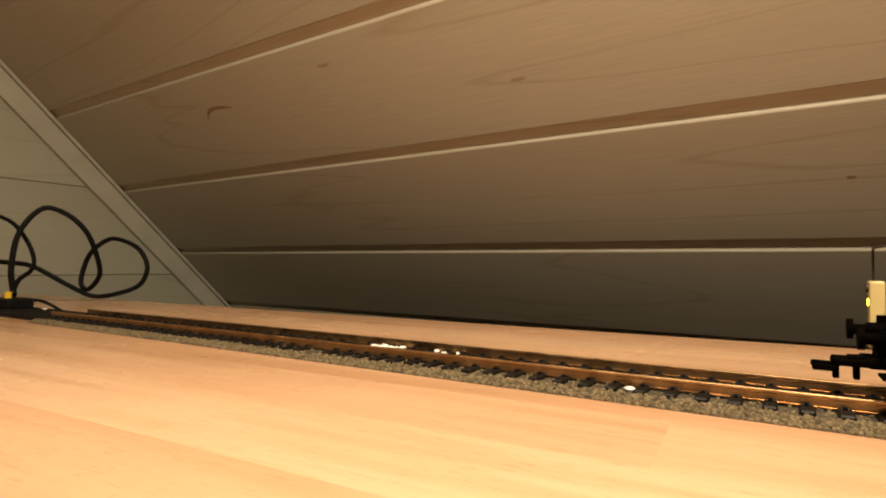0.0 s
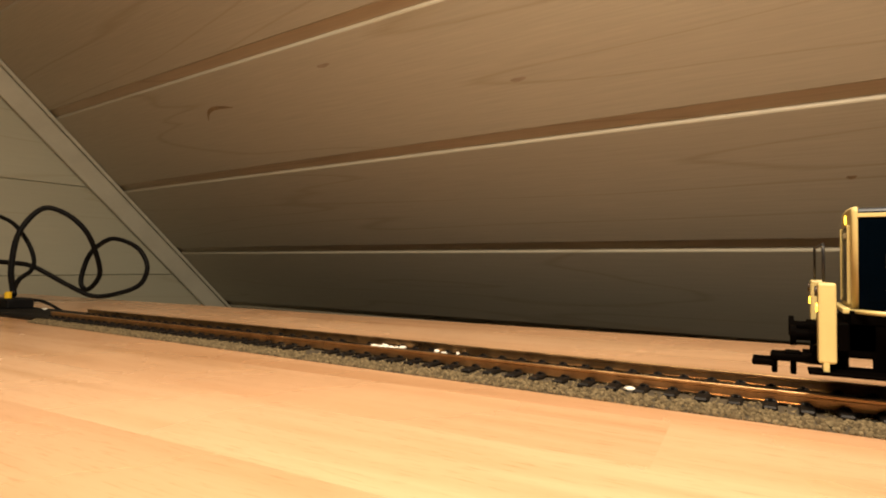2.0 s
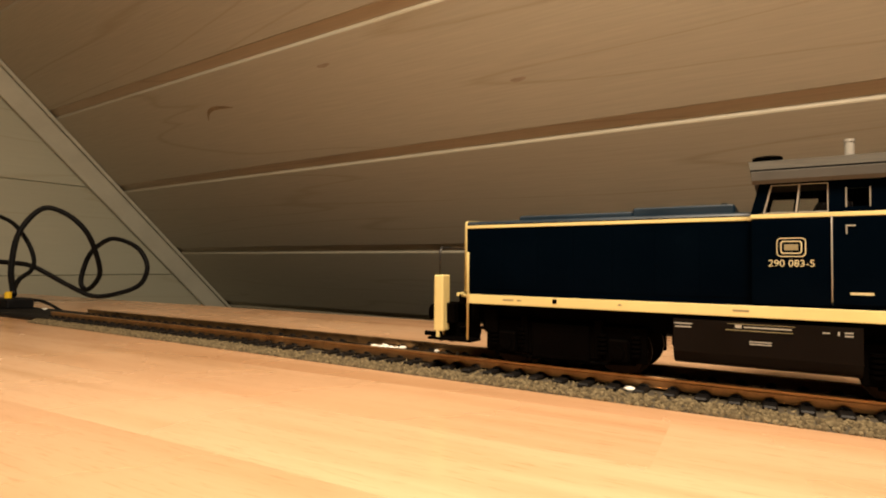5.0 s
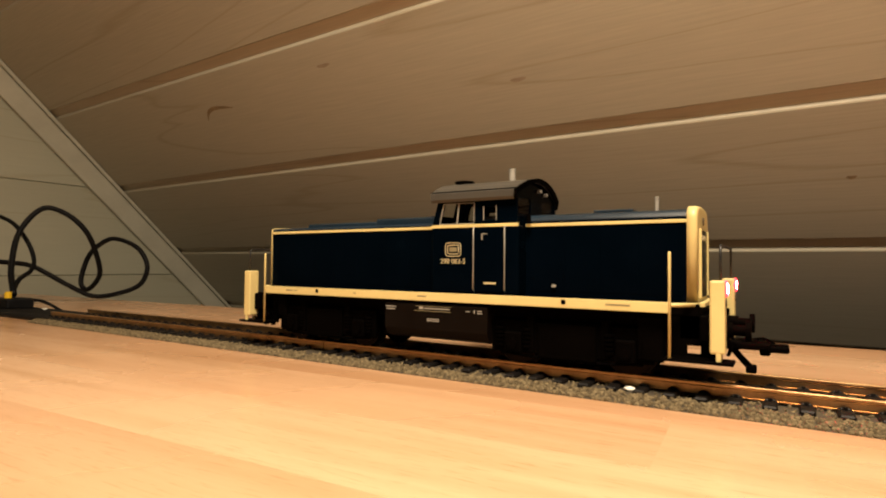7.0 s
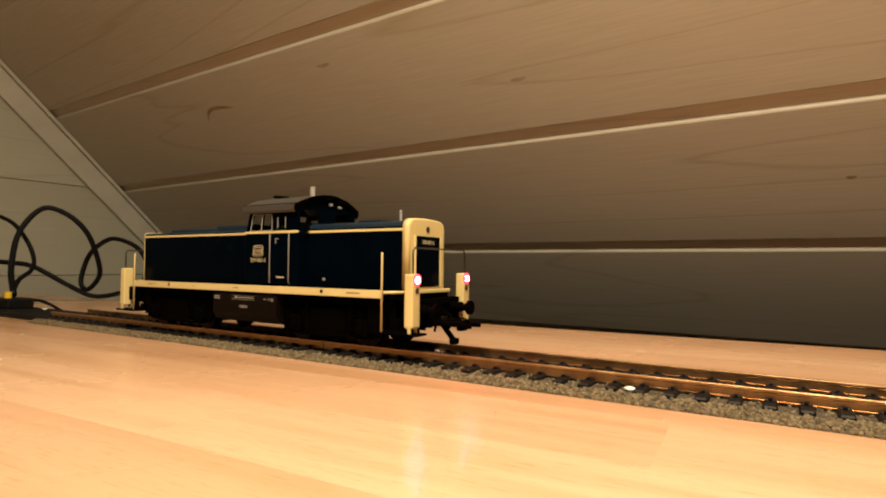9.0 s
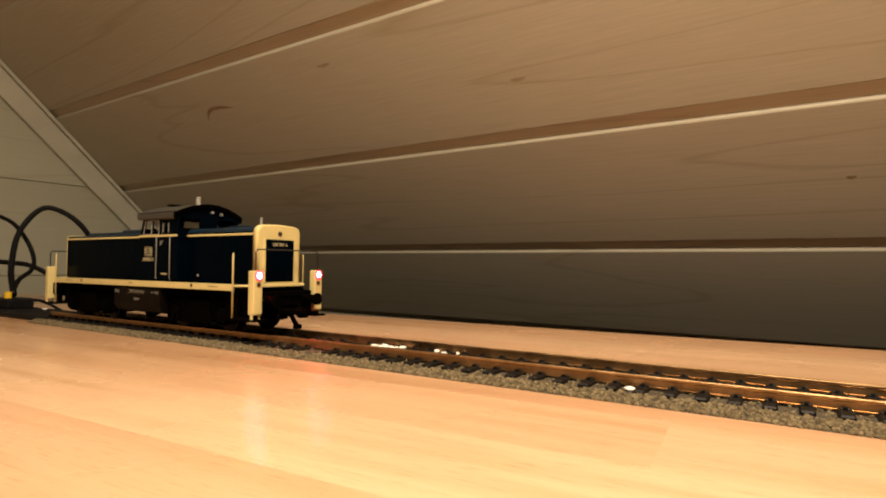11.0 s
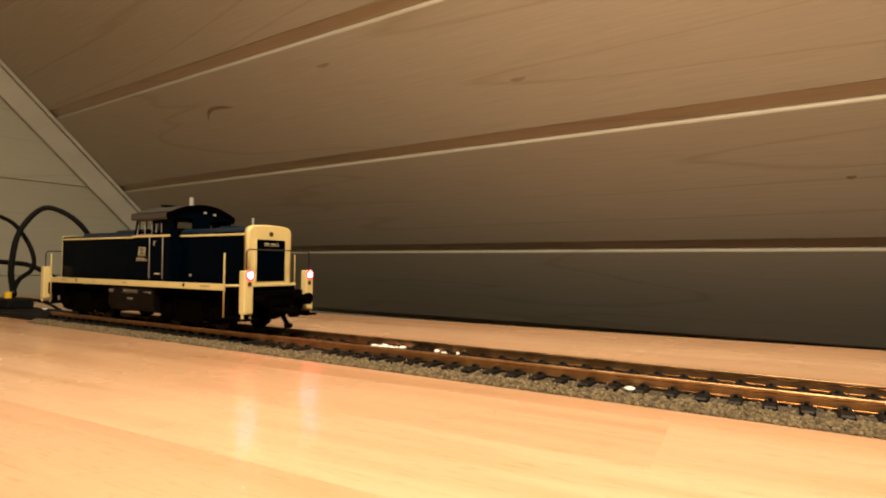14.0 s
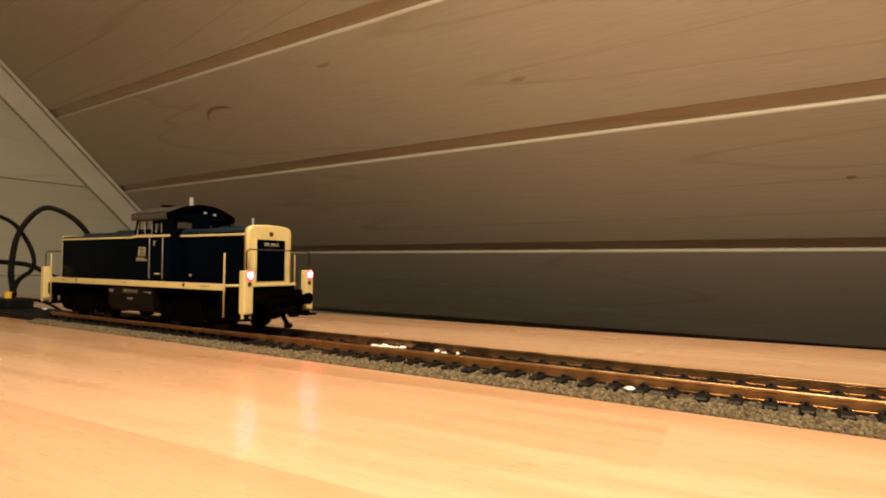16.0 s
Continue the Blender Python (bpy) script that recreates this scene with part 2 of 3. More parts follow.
def build_slope():
    """Sloping attic wall: boards with a recessed tongue showing in each joint."""
    wall = new("wall_slope")
    wall.matrix_world = frame_matrix(wd, up_slope, wall_normal, wall_base)
    tagged(wall, "sloping attic wall of white-glazed wooden boards with open joints", "wall", kind="structure")
    x0, x1 = GABLE_X - 30, 2600.0
    gap = 8.1
    # one board: flat face, rounded lower edge, a lit chamfer along its upper edge
    bm = bmesh.new()
    w = PITCH - gap
    prof = [(0.0, -9.0), (0.0, -1.2), (0.3, -0.4), (1.0, 0.0), (w - 1.6, 0.0), (w - 0.8, -0.35), (w - 0.2, -1.0), (w, -1.7), (w, -9.0)]
    extrude_x(bm, prof, x0, x1)
    me_ob = part("board", bm, PANEL, wall)
    first = True
    for i in range(-8, 14):
        u = JOINT + (i - 1) * PITCH + gap
        m = pose(0, u * MM, 0)
        if first:
            me_ob.matrix_basis, first = m, False
        else:
            share("board", me_ob.data, wall, m)
    t = part("tongue", boxed(x0, x1, 0.0, gap, -8.0, -2.4), TONGUE, wall)
    t.matrix_basis = pose(0, (JOINT - 9 * PITCH) * MM, 0)
    for i in range(-7, 14):
        share("tongue", t.data, wall, pose(0, (JOINT + (i - 1) * PITCH) * MM, 0))
    part("backing", boxed(x0, x1, -760, 1330, -20, -9.5), PLASTER, wall)
    # a hook-shaped streak and a small dark knot in the boards
    hook = curve_points([(-399, 247, 0), (-396, 250.5, 0), (-390, 255.5, 0), (-381, 257.4, 0), (-370, 256.5, 0), (-359, 254.6, 0)], 5)
    bm = bmesh.new()
    rows = []
    for k, q in enumerate(hook):
        h = 1.5 * math.sin(math.pi * (k + 0.6) / (len(hook) + 0.4)) + 0.15
        rows.append([bm.verts.new((q.x, q.y - h, 0.06)), bm.verts.new((q.x + 0.5, q.y + h, 0.06))])
    for p, q in zip(rows, rows[1:]):
        bm.faces.new((p[0], q[0], q[1], p[1]))
    part("knot", bm, KNOT, wall, "brown hook-shaped grain streak")
    for x, u, rx, ru in ((35.8, 146.0, 2.2, 1.1), (-120, 232, 5.0, 1.2), (-250, 268, 6.0, 1.3)):
        bm = bmesh.new()
        ring = [bm.verts.new((x + rx * math.cos(a), u + ru * math.sin(a) * (1 + 0.2 * math.sin(3 * a)), 0.06)) for a in [k * math.pi / 8 for k in range(16)]]
        bm.faces.new(ring)
        part("knot", bm, KNOT if x > 0 else STREAK, wall, "small brown knot")
    return wall


def build_gable():
    """Gable end wall with horizontal boards and thin joints."""
    wall = new("wall_gable")
    o = wall_base + wd * GABLE_X * MM
    o.z = 0.0
    wall.matrix_world = frame_matrix(nd, Vector((0, 0, 1)), wd, o)
    tagged(wall, "gable wall of pale painted horizontal wooden boards", "wall", kind="structure")
    bm = bmesh.new()
    w = 93.4
    prof = [(0.2, -9.0), (0.2, -0.8), (0.9, 0.0), (w - 0.9, 0.0), (w - 0.2, -0.8), (w - 0.2, -9.0)]
    # local x along the wall, local y up, local z into the room
    a = [bm.verts.new((-2700, y, z)) for y, z in prof]
    b = [bm.verts.new((820, y, z)) for y, z in prof]
    for k in range(len(prof)):
        bm.faces.new((a[k], a[(k + 1) % len(prof)], b[(k + 1) % len(prof)], b[k]))
    bmesh.ops.recalc_face_normals(bm, faces=bm.faces)
    first = part("board", bm, GABLE, wall)
    first.matrix_basis = pose(0, 15.7 * MM, 0)
    for i in list(range(-8, 0)) + list(range(1, 17)):
        share("board", first.data, wall, pose(0, (15.7 + i * w) * MM, 0))
    part("backing", boxed(-2700, 820, -780, 1700, -20, -9.5), PLASTER, wall)
    return wall


def build_trim():
    """Moulding that covers the corner between the gable and the slope."""
    t = new("trim")
    t.matrix_world = frame_matrix(wd, up_slope, wall_normal, wall_base + wd * GABLE_X * MM)
    tagged(t, "pale painted wooden corner moulding along the wall slope", "trim", kind="structure")
    # local x into the room, local y up the slope, local z away from the slope
    part("strip", boxed(0.5, 5.5, -760, 1330, 4.6, 24.0, bevel=1.2, seg=2), TRIM, t)
    part("strip", boxed(0.5, 7.0, -760, 1330, 0.3, 4.0, bevel=1.0, seg=2), TRIM, t)
    return t


def build_room():
    def slab(name, label, category, mat_, *b):
        tagged(part(name, boxed(*b), mat_), label, category, kind="structure")
    slab("floor", "brown wooden floor under the table", "floor", FLOORING, -700, 2600, -2700, 820, -780, -760)
    slab("ceiling", "plain pale attic ceiling above the room", "ceiling", PLASTER, -700, 2600, -2700, -600, 905, 925)
    slab("wall_back", "plain pale wall behind the camera", "wall", PLASTER, -700, 2600, -2720, -2700, -780, 925)
    slab("wall_right", "plain pale end wall of the attic room", "wall", PLASTER, 2600, 2620, -2720, 1100, -780, 925)


build_slope()
build_gable()
build_trim()
build_room()

# ---- table ----
TABLE_TURN = 2.71
STAVE = 28.7


def build_table():
    t = thing("table", 0, 115.8, 0, "long beech butcher-block table with a satin oiled top", "table")
    t.matrix_world = pose(0, 115.8 * MM, 0, 0, 0, TABLE_TURN)
    top = part("tabletop", boxed(-596, 960, -640, -0.4, -28, -1.2), BEECH, t)
    rng = random.Random(11)
    meshes = {}
    rows = 22
    for r in range(rows):
        y1 = -r * STAVE
        x = -596.0 - rng.uniform(0, 200)
        cuts = []
        if r == 4:
            x = -26.8 - 330 * 2
        while x < 960:
            ln = rng.choice([220, 280, 330, 400]) if r != 4 else 330
            cuts.append((max(x, -596.0), min(x + ln, 960.0)))
            x += ln
        for a, b in cuts:
            if b - a < 20:
                continue
            bm = boxed(a - (a + b) / 2, b - (a + b) / 2, -STAVE, 0, -1.1, 0)
            s = part("stave", bm, BEECH, t)
            s.matrix_basis = pose((a + b) / 2 * MM, y1 * MM, 0)
    for x in (-560, 900):
        for y in (-600, -60):
            part("leg", boxed(x - 30, x + 30, y - 30, y + 30, -760, -28, bevel=2), BEECH, t)
    return t


build_table()

# ---- track ----
RAIL_Z, PITCH_S, SLEEPER_0 = 4.8, 6.423, -65.88


def rail_profile(y):
    right = [(0.46, 2.1), (0.46, 2.35), (0.34, 2.4), (0.34, 3.85), (0.58, 4.1), (0.58, 4.65), (0.44, 4.78)]
    return [(y + a, z) for a, z in right] + [(y - a, z) for a, z in reversed(right)]


def sleeper_mesh():
    bm = boxed(-1.4, 1.4, -15.6, 15.6, 0.3, 2.5, bevel=0.35)
    for y in (-8.8, 8.8):
        for s in (-1, 1):
            box(bm, -0.95, 0.95, y + s * 1.05 - 0.55, y + s * 1.05 + 0.75 * (s > 0) + 0.55 * (s < 0), 2.05, 2.85, bevel=0.2)
            cyl(bm, (0, y + s * 1.55, 2.75), 0.45, 0.7, seg=8)
    return bm


def stones(x0, x1, rng, phase):
    """Loose-looking moulded ballast: small faceted stones on the shoulders and between the sleepers."""
    base = bmesh.new()
    bmesh.ops.create_icosphere(base, subdivisions=1, radius=1.0)
    shape = [v.co.copy() for v in base.verts]
    tris = [[v.index for v in f.verts] for f in base.faces]
    base.free()
    verts, faces = [], []

    def stone(x, y, z, r):
        o = len(verts)
        turn = Euler((rng.uniform(0, 6.3), rng.uniform(0, 6.3), rng.uniform(0, 6.3))).to_matrix()
        k = (rng.uniform(0.75, 1.25), rng.uniform(0.75, 1.25), rng.uniform(0.6, 1.0))
        for v in shape:
            j = rng.uniform(0.82, 1.15) * r
            q = turn @ Vector((v.x * k[0], v.y * k[1], v.z * k[2])) * j
            verts.append(((x + q.x) * MM, (y + q.y) * MM, max(0.02, z + q.z) * MM))
        faces.extend([[o + i for i in f] for f in tris])

    n = int((x1 - x0) * 13)
    for _ in range(n):
        x, s = rng.uniform(x0 + 0.6, x1 - 0.6), rng.random()
        y = -15.9 - s * 4.2
        stone(x, y + 0.5, 1.45 - s * 1.25, rng.uniform(0.42, 0.76))
    for _ in range(int((x1 - x0) * 2.5)):
        x, s = rng.uniform(x0 + 0.6, x1 - 0.6), rng.random()
        stone(x, 15.4 + s * 4.1, 1.7 - s * 1.5, rng.uniform(0.5, 0.85))
    for _ in range(int((x1 - x0) * 12)):
        x = rng.uniform(x0 + 0.6, x1 - 0.6)
        gap = abs((x - phase + PITCH_S / 2) % PITCH_S - PITCH_S / 2)
        stone(x, rng.uniform(-15.8, 15.6), rng.uniform(1.35, 1.75) if gap > 1.9 else 0.8, rng.uniform(0.34, 0.55))
    me = bpy.data.meshes.new("ballast")
    me.from_pydata(verts, [], faces)
    me.materials.append(BALLAST)
    return me


def build_track(x0, x1, sleeper_me, rng):
    t = thing("track_section", x0, 0, 0, "model railway track with grey ballast bed, black sleepers and brassy rails", "model track", "straight track sections")
    ln = x1 - x0 - 0.25
    bm = bmesh.new()
    extrude_x(bm, [(-19.8, 0.0), (19.8, 0.0), (19.6, 0.2), (15.4, 1.5), (-15.4, 1.5), (-19.6, 0.2)], 0.0, ln)
    part("bed", bm, BED, t, "moulded grey track bed")
    for y in (-8.8, 8.8):
        part("rail", extrude_x(bmesh.new(), rail_profile(y), 0.1, ln - 0.1), RAIL, t, "brassy metal rail")
    st = stones(0.0, ln, rng, SLEEPER_0 - x0)
    tagged(share("ballast", st, t, Matrix(), "coarse grey-brown moulded ballast stones"), kind="stuff")
    k = math.ceil((x0 + 1.5 - SLEEPER_0) / PITCH_S)
    while SLEEPER_0 + k * PITCH_S < x1 - 1.5:
        share("sleeper", sleeper_me, t, pose((SLEEPER_0 + k * PITCH_S - x0) * MM, 0, 0))
        k += 1
    return t


def build_tracks():
    tmp = part("sleeper", sleeper_mesh(), SLEEPER)
    me = tmp.data
    bpy.data.objects.remove(tmp)
    rng = random.Random(5)
    for a, b in ((-318, -129.7), (-129.7, 58.6), (58.6, 246.9)):
        build_track(a, b, me, rng)
    # small glossy white blobs between and beside the rails
    spots = [(-95.7, 7.6, 1.0, 0.8, 2.2), (-91.5, 5.0, 1.3, 0.7, 2.2), (-87.1, 6.4, 0.6, 0.6, 2.3),
             (-29.8, -12.7, 1.4, 0.9, 2.0), (-368.9, 9.5, 3.0, 1.3, 2.2), (-364, 7.5, 1.6, 0.9, 2.2), (-5.4, 9.9, 1.3, 0.4, 3.4)]
    spots += [(-119.5 + 1.35 * k + rng.uniform(-0.4, 0.4), 4.6 + 0.2 * k + rng.uniform(-0.9, 0.9), rng.uniform(0.9, 1.8), rng.uniform(0.6, 1.1), rng.uniform(2.1, 2.6)) for k in range(9)]
    for x, y, lx, ly, z in spots:
        bm = bmesh.new()
        bmesh.ops.create_icosphere(bm, subdivisions=3, radius=1.0)
        for v in bm.verts:
            n = noise.noise(v.co * 1.7 + Vector((x, y, 0)))
            v.co = v.co * (1 + 0.35 * n)
            v.co = Vector((v.co.x * lx, v.co.y * ly, v.co.z * 0.6))
        for f in bm.faces:
            f.smooth = True
        g = part("white_blob", bm, WHITE_GLOSS)
        g.matrix_basis = pose(x * MM, y * MM, (z) * MM)
        tagged(g, "small glossy white blob on the track", "glue blob", "glue blobs on the track")


# ---- locomotive ----
SILL0, SILL1 = 15.6, 17.95
WHEEL_R, AXLES = 5.6, (-54.5, -26.0, 26.0, 54.5)
wheelsets = []


def hood_profile(w, z0, z1, crown, n=7):
    """Upright sides, rounded shoulders and an almost flat roof."""
    r = crown - z1 - 0.35
    pts = [(-w, z0), (-w, z1)]
    for k in range(1, n + 1):
        a = k / n * math.pi / 2
        pts.append((-w + r * 1.15 * (1 - math.cos(a)), z1 + r * math.sin(a)))
    yk, zk = pts[-1]
    for k in range(1, 6):
        q = k / 5
        pts.append((yk * (1 - q), zk + (crown - zk) * math.sin(q * math.pi / 2)))
    left = pts[:-1]
    return left + [pts[-1]] + [(-y, z) for y, z in reversed(left)]


def build_hood(loco, x0, x1, name, z1, crown):
    h = part(name, extrude_x(bmesh.new(), hood_profile(10.45, SILL1, z1, crown), x0, x1), BLUE_SHADED, loco, "dark ocean-blue engine hood")
    # roof skin in a lighter copy of the blue, for light from above
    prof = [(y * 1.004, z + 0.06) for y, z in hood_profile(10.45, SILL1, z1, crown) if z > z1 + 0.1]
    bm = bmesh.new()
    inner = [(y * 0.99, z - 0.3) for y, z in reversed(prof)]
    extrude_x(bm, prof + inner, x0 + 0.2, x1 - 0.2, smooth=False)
    part("roof_skin", bm, BLUE_LIT, h, "blue rounded hood roof")
    for s in (-1, 1):
        part("stripe", boxed(x0, x1, s * 10.6 - 0.18, s * 10.6 + 0.18, 36.0, 36.8, bevel=0.08), CREAM, h, "thin ivory waist stripe")
    # engine-room doors: shallow panels with gaps between
    n = max(2, round((x1 - x0) / 9.5))
    step = (x1 - x0 - 3.0) / n
    for s in (-1, 1):
        for k in range(n):
            a = x0 + 1.5 + k * step
            part("panel_door", boxed(a + 0.07, a + step - 0.07, s * 10.46 - 0.06, s * 10.46 + 0.06, 19.2, 35.4, bevel=0.04), BLUE_SHADED, h)
    return h


def build_end_cap(loco, s):
    """Ivory rounded end of a hood with its blue door, lamp hole and number."""
    bm = bmesh.new()
    outer = hood_profile(10.6, SILL1 - 0.1, 37.1, 40.3 if s > 0 else 38.6)
    rings = [[bm.verts.new((s * x, y * ky, 17.9 + (z - 17.9) * kz)) for y, z in outer]
             for x, ky, kz in ((67.4 if s > 0 else 68.6, 1.0, 1.0), (68.9, 1.0, 1.0), (69.35, 0.985, 0.996), (69.6, 0.955, 0.986), (69.65, 0.90, 0.97))]
    n = len(outer)
    for p, q in zip(rings, rings[1:]):
        for i in range(n):
            bm.faces.new((p[i], p[(i + 1) % n], q[(i + 1) % n], q[i])).smooth = True
    a, c = rings[0], rings[-1]
    bm.faces.new(a)
    bm.faces.new(c)
    bmesh.ops.recalc_face_normals(bm, faces=bm.faces)
    cap = part("end_cap", bm, CREAM, loco, "ivory rounded hood end")
    lo, hi = sorted((s * 69.6, s * 69.85))
    part("door_panel", boxed(lo, hi, -7.0, 7.0, 18.7, 34.6, bevel=0.1), BLUE_SHADED, cap, "dark blue end door")
    for y in (-7.2, 7.2):
        part("door_edge", boxed(*sorted((s * 69.5, s * 70.15)), y - 0.22, y + 0.22, 18.7, 34.7, bevel=0.08), CREAM, cap)
    part("lamp", cyl(bmesh.new(), (s * 69.55, 0, 36.8 if s > 0 else 36.2), 0.95, 0.6, "x", 16), WARM_ON if s < 0 else LENS_OFF, cap,
         "lit yellow top headlight" if s < 0 else "unlit dark top headlight")
    lettering("number_text", "290 083-5", 1.25, Matrix.Translation((s * 69.9 * MM, 0, 32.7 * MM)) @ pose(0, 0, 0, 90, 0, 90 * s), WHITE, cap, "pale painted running number")
    return cap


def lean(bm):
    """Rake the upper cab's end over the long hood inwards towards the roof."""
    for v in bm.verts:
        v.co.x += (-1.0 + 2.1 * (v.co.z - 36.6) / 8.0) * max(0.0, min(1.0, (14.0 - v.co.x) / 10.0))
    return bm


def rake_ends(bm):
    """Cut the roof sheet's ends back towards the eaves."""
    for v in bm.verts:
        k = max(0.0, min(1.0, (50.0 - v.co.z) / 5.5))
        v.co.x += (-1.0 if v.co.x > 15 else 1.2) * k
    return bm


def build_cab(loco):
    x0, x1, w = 1.3, 27.9, 14.9
    low = part("cab_body", boxed(x0, x1, -w, w, SILL1, 36.2, bevel=0.5, seg=2), BLUE_SHADED, loco, "dark blue lower cab body")
    for s in (-1, 1):
        part("cab_stripe", boxed(x0 - 0.05, x1 - 0.05, s * w - 0.2, s * w + 0.2, 36.0, 36.85, bevel=0.08), CREAM, low, "thin ivory waist stripe")
        dx0, dx1 = 15.7, 23.7
        part("cab_door", boxed(dx0, dx1, s * w - 0.15, s * w + 0.15, 18.7, 35.9, bevel=0.1), BLUE_SHADED, low)
        for x in (15.1, 24.3):
            rod = [(x, s * (w + 0.1), 18.9), (x, s * (w + 0.75), 19.3), (x, s * (w + 0.75), 35.7), (x, s * (w + 0.1), 36.1)]
            part("grab_rail", tube(bmesh.new(), rod, 0.15, 6), SILVER, low, "pale vertical grab rail")
        part("door_handle", box(boxed(17.4, 18.9, s * (w + 0.3) - 0.12, s * (w + 0.3) + 0.15, 34.0, 34.25, bevel=0.05), 17.35, 17.6, s * (w + 0.3) - 0.15, s * (w + 0.3) + 0.15, 32.5, 34.3), SILVER, low, "pale door handle")
        part("door_plate", boxed(18.0, 21.6, s * (w + 0.25) - 0.06, s * (w + 0.25) + 0.06, 20.75, 21.25), WHITE, low, "small pale plate")
        # railway emblem: double rounded frame
        rim = bmesh.new()
        for cx, cz, hx, hz, rr, t0 in ((8.4, 30.0, 2.45, 1.85, 0.8, 0.10), (8.4, 30.0, 1.75, 1.2, 0.5, 0.12)):
            loop = []
            for k in range(25):
                a = 2 * math.pi * ((k % 24) + 0.5) / 24
                ca, sa = math.cos(a), math.sin(a)
                loop.append((cx + math.copysign(hx - rr, ca) + rr * ca, s * (w + 0.06), cz + math.copysign(hz - rr, sa) + rr * sa))
            tube(rim, loop, t0, 5)
        part("emblem", rim, WHITE, low, "pale double-framed emblem")
        part("emblem_field", boxed(7.2, 9.6, s * (w + 0.04) - 0.05, s * (w + 0.04) + 0.05, 29.4, 30.6, bevel=0.04), GREYPRINT, low)
        lettering("number_text", "290 083-5", 1.4, Matrix.Translation((8.4 * MM, s * (w + 0.12) * MM, 26.7 * MM)) @ pose(0, 0, 0, 90, 0, 0 if s < 0 else 180), WHITE, low, "pale painted running number")
    # upper cab with open window holes
    zt = 44.6
    panes = ((4.6, 9.4, 37.2, 42.7), (10.0, 14.5, 37.2, 42.7), (17.6, 21.2, 37.9, 41.5))
    for s in (-1, 1):
        bm = bmesh.new()
        panel_with_holes(bm, x0 + 1.2, x1 - 0.6, 36.6, zt, panes, s * (w - 0.9), 0.7)
        up = part("cab_side", lean(bm), BLUE_SHADED, loco, "dark blue upper cab side with windows")
        for a, b, c, d in panes:
            g = part("pane", lean(boxed(a, b, s * (w - 0.9) - 0.1, s * (w - 0.9) + 0.1, c, d)), GLASS, up, "clear cab window")
            g.visible_shadow = False
        fr = bmesh.new()
        for a, b, c, d in ((4.35, 4.65, 37.0, 42.8), (9.5, 9.85, 37.0, 42.8), (14.5, 14.7, 37.0, 42.8), (4.35, 14.7, 37.0, 37.2), (4.35, 14.7, 42.65, 42.8), (17.4, 17.65, 37.8, 41.6), (21.15, 21.35, 37.8, 41.6)):
            box(fr, a, b, s * (w - 0.5) - 0.15, s * (w - 0.5) + 0.15, c, d, bevel=0.06)
        part("window_frame", lean(fr), SILVER, up, "pale window frame")
    for x in (x0 + 1.2, x1 - 1.4):
        bm = bmesh.new()
        panel_with_holes(bm, -w + 0.6, w - 0.6, 36.6, zt, [(-13.0, -4.2, 39.7, 44.0), (4.2, 13.0, 39.7, 44.0)], x, 0.7, "y")
        tri = [(-14.4, zt), (14.4, zt), (9.5, 47.4), (4, 48.9), (-4, 48.9), (-9.5, 47.4)]
        extrude_x(bm, tri, x - 0.35, x + 0.35)
        e = part("cab_end", lean(bm), BLUE_SHADED, loco, "dark blue cab end with two windows")
        for a, b in ((-13.0, -4.2), (4.2, 13.0)):
            g = part("pane", lean(boxed(x - 0.1, x + 0.1, a, b, 39.7, 44.0)), GLASS, e, "clear cab window")
            g.visible_shadow = False
        o = 1 if x > 10 else -1
        for y in (2.0, 6.6):
            part("roof_light", cyl(bmesh.new(), (x + o * 0.9, y - 1.0, 47.0 - 0.12 * abs(y)), 0.5, 1.2, "x", 12), GREYWHITE, e, "small pale roof lamp")
    part("cab_desk", boxed(13, 19, -9, 9, 36.6, 39.5, bevel=0.4), DARKIN, loco, "dark control desk inside the cab")
    # roof: folded sheet with eaves, overhanging both ends
    top = [(-16.0, 43.8), (-16.0, 45.5), (-12.6, 47.2), (-8.0, 48.9), (-3.5, 49.8), (0, 50.0)]
    top = top + [(-y, z) for y, z in reversed(top[:-1])]
    under = [(y * 0.965, z - 0.75) for y, z in reversed(top)]
    roof = part("cab_roof", rake_ends(extrude_x(bmesh.new(), top + under, 0.4, 28.2)), ROOFGREY, loco, "grey-brown curved cab roof")
    for s in (-1, 1):
        part("roof_seam", boxed(1.2, 27.6, s * 15.3 - 0.25, s * 15.3 + 0.25, 45.75, 46.1, bevel=0.1), CHASSIS, roof)
    part("roof_rim", rake_ends(extrude_x(bmesh.new(), [(y * 1.004, z + 0.05) for y, z in top] + [(y * 0.95, z - 1.1) for y, z in reversed(top)], 27.9, 28.6)), CHASSIS, roof, "black roof end rim")
    part("vent_cap", cyl(cyl(bmesh.new(), (4.2, -1, 50.1), 1.2, 0.8), (4.2, -1, 50.6), 3.0, 0.5, seg=24), CHASSIS, roof, "flat dark roof vent")
    part("exhaust", cyl(cyl(bmesh.new(), (19.4, 0, 51.6), 0.95, 4.2), (19.4, 0, 53.4), 1.05, 0.6), GREYWHITE, roof, "pale upright roof stack")


